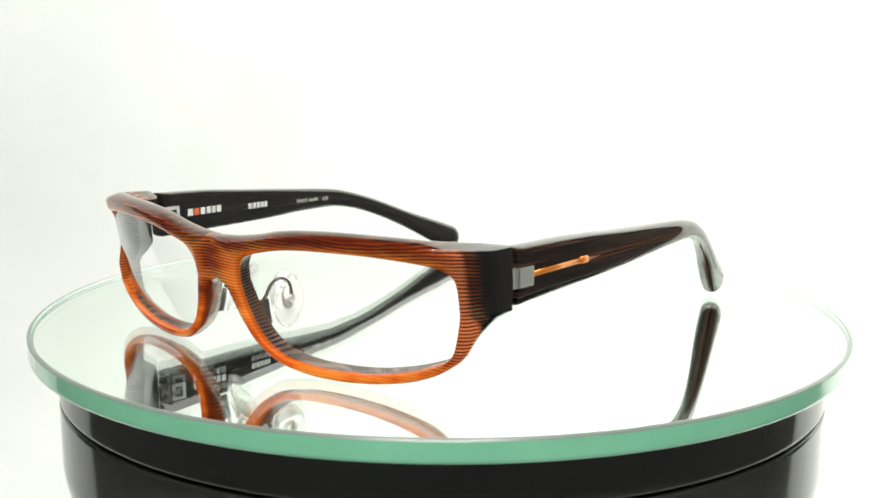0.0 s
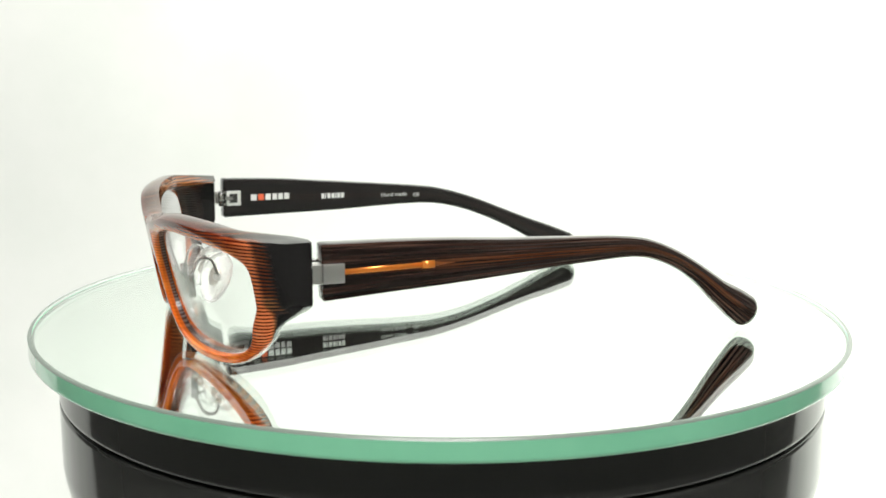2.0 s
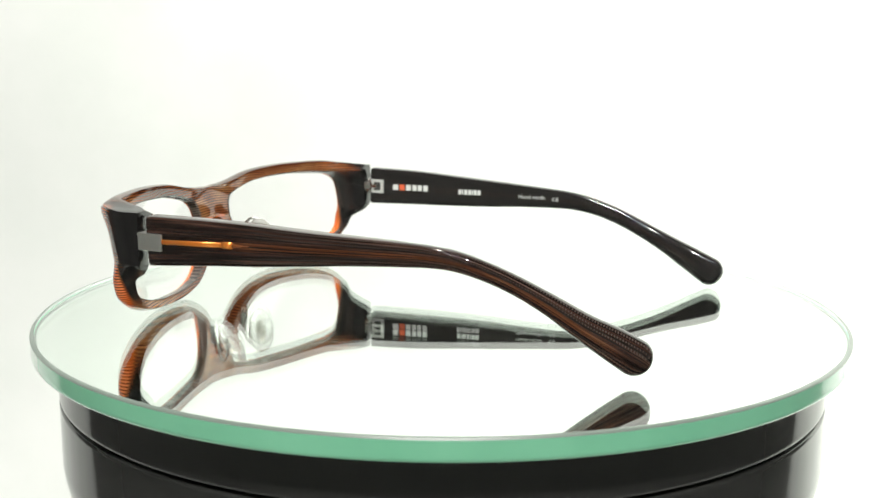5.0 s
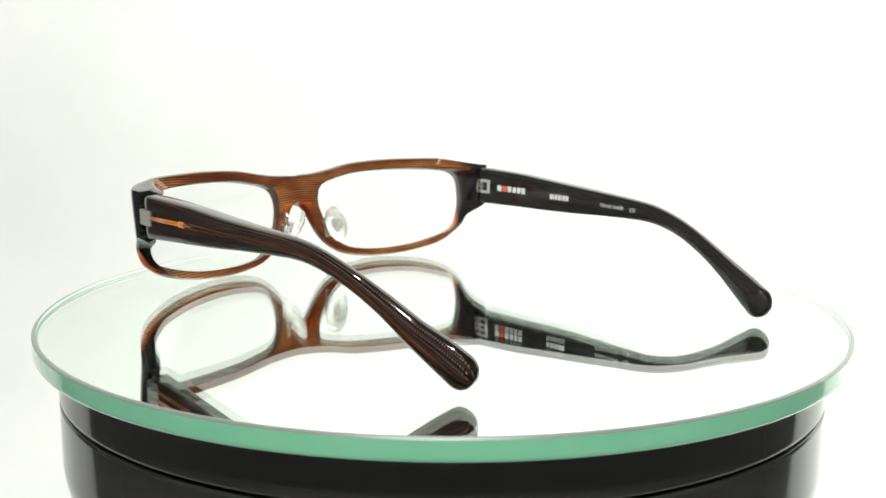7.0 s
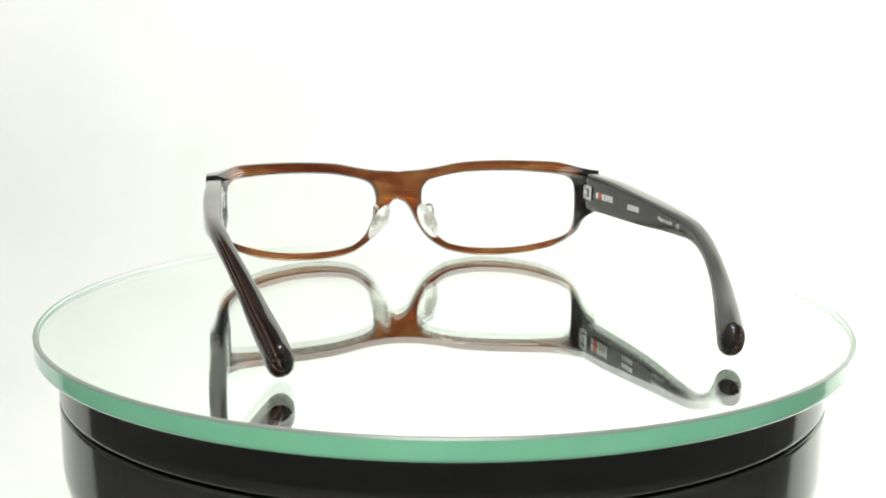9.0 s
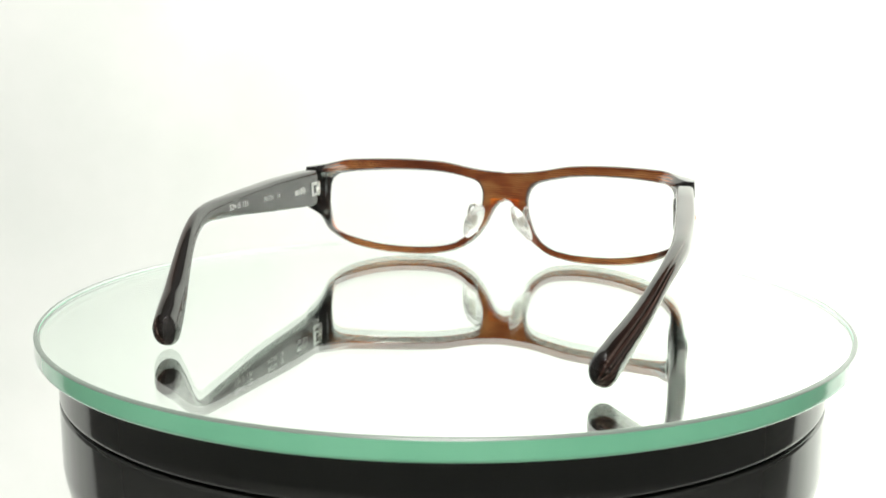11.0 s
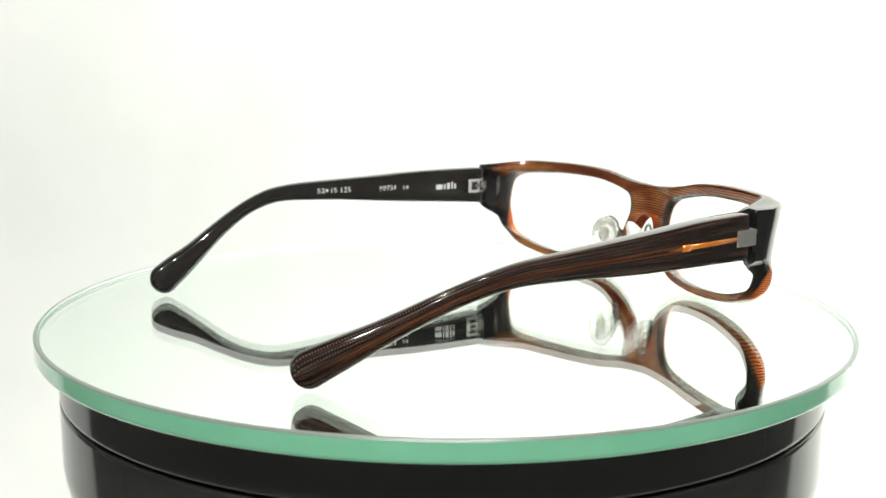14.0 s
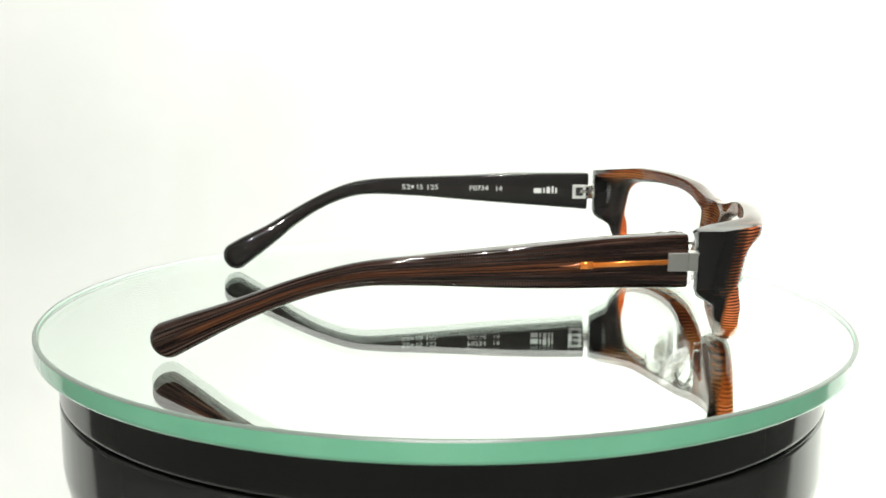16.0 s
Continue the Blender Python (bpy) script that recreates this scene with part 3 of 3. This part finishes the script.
def hinge(sign, tp):
    # outer plate in its slot, in two leaves
    def leaf(name, y0, y1, z0, z1, x0, x1, m):
        lo, hi = sorted((sign * x0 * MM, sign * x1 * MM))
        return bevel(part(name, box(lo, hi, y1 * MM, y0 * MM, z0 * MM, z1 * MM), m, tp, smooth=False), 0.00015, 2)
    p = leaf("hinge_plate", -9.2, -14.0, 23.1, 27.4, 63.8, 67.65, STEEL)
    p["label"] = "square brushed steel hinge plate"
    leaf("hinge_leaf", -6.6, -9.05, 23.1, 27.4, 63.8, 67.35, STEEL)
    leaf("hinge_block", -6.9, -10.6, 23.8, 26.8, 62.2, 64.0, CHROME)
    leaf("hinge_seat", -10.2, -14.8, 22.9, 27.7, 61.25, 61.75, SATIN)["label"] = "dull nickel hinge seat let into the inner face"
    # shallow black block stands in for the shade in the seat's slot
    leaf("hinge_slot_shade", -11.1, -13.7, 23.8, 26.8, 61.17, 61.5, BLACK)
    leaf("hinge_tongue", -9.6, -12.2, 24.7, 26.0, 60.95, 61.4, CHROME)
    for z in (23.4, 27.2):
        pin = part("hinge_screw", lathe([(0, -0.0002), (0.0006, -0.0002), (0.0006, 0.0001), (0.0004, 0.0002), (0, 0.0002)], 12), CHROME, tp)
        pin.matrix_local = pose(sign * 61.2 * MM, -9.7 * MM, z * MM, 0, sign * -90, 0)
    bm = tube([(sign * 62.0 * MM, -8.6 * MM, 22.9 * MM), (sign * 62.0 * MM, -8.6 * MM, 27.6 * MM)], 0.0009, 14)
    part("hinge_barrel", bm, CHROME, tp)
    # spring rod let into the outer face
    p0, p1 = (on_side(sign, y, temple_at(sign, y)[1], True, -0.55)[0] for y in (-14.0, -34.6))
    for name, a0, a1, r in (("spring_rod", 0.0, 0.86, 0.82), ("rod_collar", 0.86, 1.0, 1.02)):
        part(name, tube([p0.lerp(p1, a0), p0.lerp(p1, a1)], r * MM, 18), COPPER, tp, "orange metal spring rod")
    bm = bmesh.new()
    rings = []
    for y, r in ((-34.6, 0.85), (-36.0, 0.5), (-37.6, 0.22), (-39.4, 0.08)):
        p, _ = on_side(sign, y, temple_at(sign, y)[1], True, -0.6 * r)
        rings.append([bm.verts.new(p + Vector((math.cos(k * math.pi / 5) * r * MM, 0, math.sin(k * math.pi / 5) * r * MM))) for k in range(10)])
    for a, b in zip(rings, rings[1:]):
        for k in range(10):
            bm.faces.new((a[k], a[(k + 1) % 10], b[(k + 1) % 10], b[k]))
    bmesh.ops.recalc_face_normals(bm, faces=bm.faces)
    part("rod_needle", bm, RUST, tp)


def lettering(name, text, size, place, turn, material, parent, width=None):
    """Text in the built-in font as a thin mesh."""
    cu = bpy.data.curves.new(name, "FONT")
    cu.body, cu.size, cu.extrude, cu.resolution_u = text, size, 0.00002, 2
    tmp = bpy.data.objects.new(name, cu)
    scene.collection.objects.link(tmp)
    bpy.context.view_layer.update()
    me = bpy.data.meshes.new_from_object(tmp.evaluated_get(bpy.context.evaluated_depsgraph_get()))
    bpy.data.objects.remove(tmp)
    if width:
        w = max(v.co.x for v in me.vertices)
        for v in me.vertices:
            v.co.x *= width / w
    me.materials.clear()
    me.materials.append(material)
    ob = new(name, me)
    ob.parent = parent
    ob.matrix_local = Matrix.Translation(place) @ turn
    return ob


def inner_frame(sign, y, z):
    """Pose on the inner face: text runs towards the tip on the right temple, towards the front on the left one."""
    p, a = on_side(sign, y, temple_at(sign, y)[1] + z, False, 0.14)
    along = Vector((sign * math.sin(a), -math.cos(a), 0)) * (1 if sign > 0 else -1)
    up = Vector((0, 0, 1))
    nrm = along.cross(up)
    return p, Matrix((along, up, nrm)).transposed().to_4x4()


def bars(name, sign, y, z, spans, height, material, parent):
    """Plain upright bars along a temple's inner face, in place of lettering."""
    p, turn = inner_frame(sign, y, z)
    for a, b, lo, hi in spans:
        ob = part(name, box(a * MM, b * MM, lo * height * MM, hi * height * MM, -0.00002, 0.00003), material, parent, smooth=False)
        ob.matrix_local = Matrix.Translation(p) @ turn


def nose_pad(sign, parent):
    holder = part("pad_arm", tube([Vector(q) * MM for q in spline([(sign * 7.6, 11.6, 14.2), (sign * 7.9, 10.2, 15.8), (sign * 8.4, 9.3, 18.2), (sign * 9.4, 7.6, 19.6), (sign * 10.3, 5.8, 19.0),
                  (sign * 10.5, 4.9, 16.8), (sign * 10.2, 4.4, 14.6)], 6)], 0.00045), CHROME, parent, "bent steel nose pad arm")
    bm = box(-0.0006, 0.0006, -0.0011, 0.0011, -0.003, 0.003)
    b = bevel(part("pad_mount", bm, CHROME, parent, "steel nose pad mount", False), 0.0003)
    b.matrix_local = pose(sign * 8.7 * MM, 11.0 * MM, 12.2 * MM, 0, sign * -14, 0)
    bm = bmesh.new()
    bmesh.ops.create_uvsphere(bm, u_segments=28, v_segments=18, radius=1)
    for v in bm.verts:
        x, y, z = v.co
        lump = 1 + 0.10 * math.sin(4 * z + 1.0) + 0.08 * math.sin(5 * y + 2 * z)
        v.co = Vector((x * 0.0022 * lump, y * (0.0040 + 0.0004 * z), z * 0.0072))
    pad = part("nose_pad", bm, PAD, parent, "clear silicone nose pad")
    pad.matrix_local = pose(sign * 8.6 * MM, 4.6 * MM, 14.2 * MM, 8, sign * -30, sign * 24)
    pad.visible_shadow = False
    bm = bmesh.new()
    bmesh.ops.create_uvsphere(bm, u_segments=16, v_segments=10, radius=1)
    for v in bm.verts:
        v.co = Vector((v.co.x * 0.0008, v.co.y * 0.0015, v.co.z * 0.0029))
    core = part("pad_core", bm, CORE, pad, "dull metal core of the pad")
    core.matrix_local = pose(sign * 0.0008, 0, 0)
    bm = lathe([(0, -0.0009), (0.0012, -0.0009), (0.0013, 0.0), (0.0009, 0.0006), (0, 0.0007)], 16)
    scr = part("pad_screw", bm, CHROME, parent, "small steel screw")
    scr.matrix_local = pose(sign * 9.9 * MM, 4.6 * MM, 14.4 * MM, 0, sign * 80, sign * 25)


def eyeglasses():
    g = tagged(new("eyeglasses"), "open eyeglasses of orange and brown striped acetate on a mirror", "eyeglasses")
    frame_front(g)
    for sign in (1, -1):
        lens(sign, g)
        nose_pad(sign, g)
        tp = temple(sign, g)
        hinge(sign, tp)
        if sign > 0:
            bars("logo_bar", 1, -18.2, -1.0, [(0, 2.0, 0, 1), (4.9, 6.7, 0, 1), (7.3, 8.8, 0, 1), (9.3, 10.8, 0, 1), (11.3, 13.0, 0, 1)], 2.0, INK, tp)
            bars("logo_bar", 1, -18.2, -1.0, [(2.5, 4.4, 0, 1)], 2.0, RED, tp)
            bars("name_bar", 1, -42.4, -0.8, [(0, 1.0, 0, 1), (1.3, 1.7, 0, 1), (2.1, 3.2, 0, 1), (3.6, 4.6, 0, 1), (4.9, 5.3, 0, 1), (5.6, 6.6, 0, 1), (6.9, 8.0, 0, 1)], 1.7, INK, tp)
            p, turn = inner_frame(1, -63.8, -0.6)
            lettering("lettering", "Hand made", 0.0019, p, turn, INK, tp, 0.0095)
            p, turn = inner_frame(1, -75.6, -0.5)
            lettering("lettering", "CE", 0.0017, p, turn, INK, tp, 0.0024)
        else:
            for y, text, width in ((-74.0, "52", 3.0), (-69.2, "15", 2.6), (-65.6, "125", 4.2), (-50.6, "P0734", 6.6), (-41.8, "14", 2.6)):
                p, turn = inner_frame(-1, y, -0.8)
                lettering("lettering", text, 0.0024, p, turn, INK, tp, width * MM)
            bars("size_mark", -1, -70.7, -0.8, [(0, 0.9, 0.25, 0.75)], 1.7, INK, tp)
            bars("logo_bar", -1, -28.2, -1.2, [(0, 2.6, 0, 0.7), (3.2, 3.8, 0, 0.75), (4.4, 5.6, 0, 0.9), (6.2, 6.8, 0, 1.0), (7.4, 8.0, 0, 0.75)], 2.4, INK, tp)
    along, nrm = Vector((0, 0, 1)), Vector((0.94, -0.34, 0)).normalized()
    turn = Matrix((along, nrm.cross(along), nrm)).transposed().to_4x4()
    lettering("code_print", "79104517", 0.0019, Vector((-0.0612, -0.0015, 0.0200)), turn, FAINT, g, 0.0088)
    return g


# ---- build ----
room()
disc = turntable()
glasses = eyeglasses()


def motions():
    rows_d, rows_g = [], []
    for i in range(33):
        t = i * 0.5
        a = SPIN * (8.0 - t)
        turn = Matrix.Rotation(radians(a), 4, "Z")
        rows_d.append((t, Matrix.Translation((0, 0, ZT)) @ turn @ pose(0.0002, 0.0008, 0)))
        rows_g.append((t, Matrix.Translation((0, 0, ZT)) @ turn @ SEAT))
    walk(disc, rows_d)
    walk(glasses, rows_g)


SEAT = pose(-0.02756, 0.05597, 0.0002, 0, 0, 25.9)
motions()
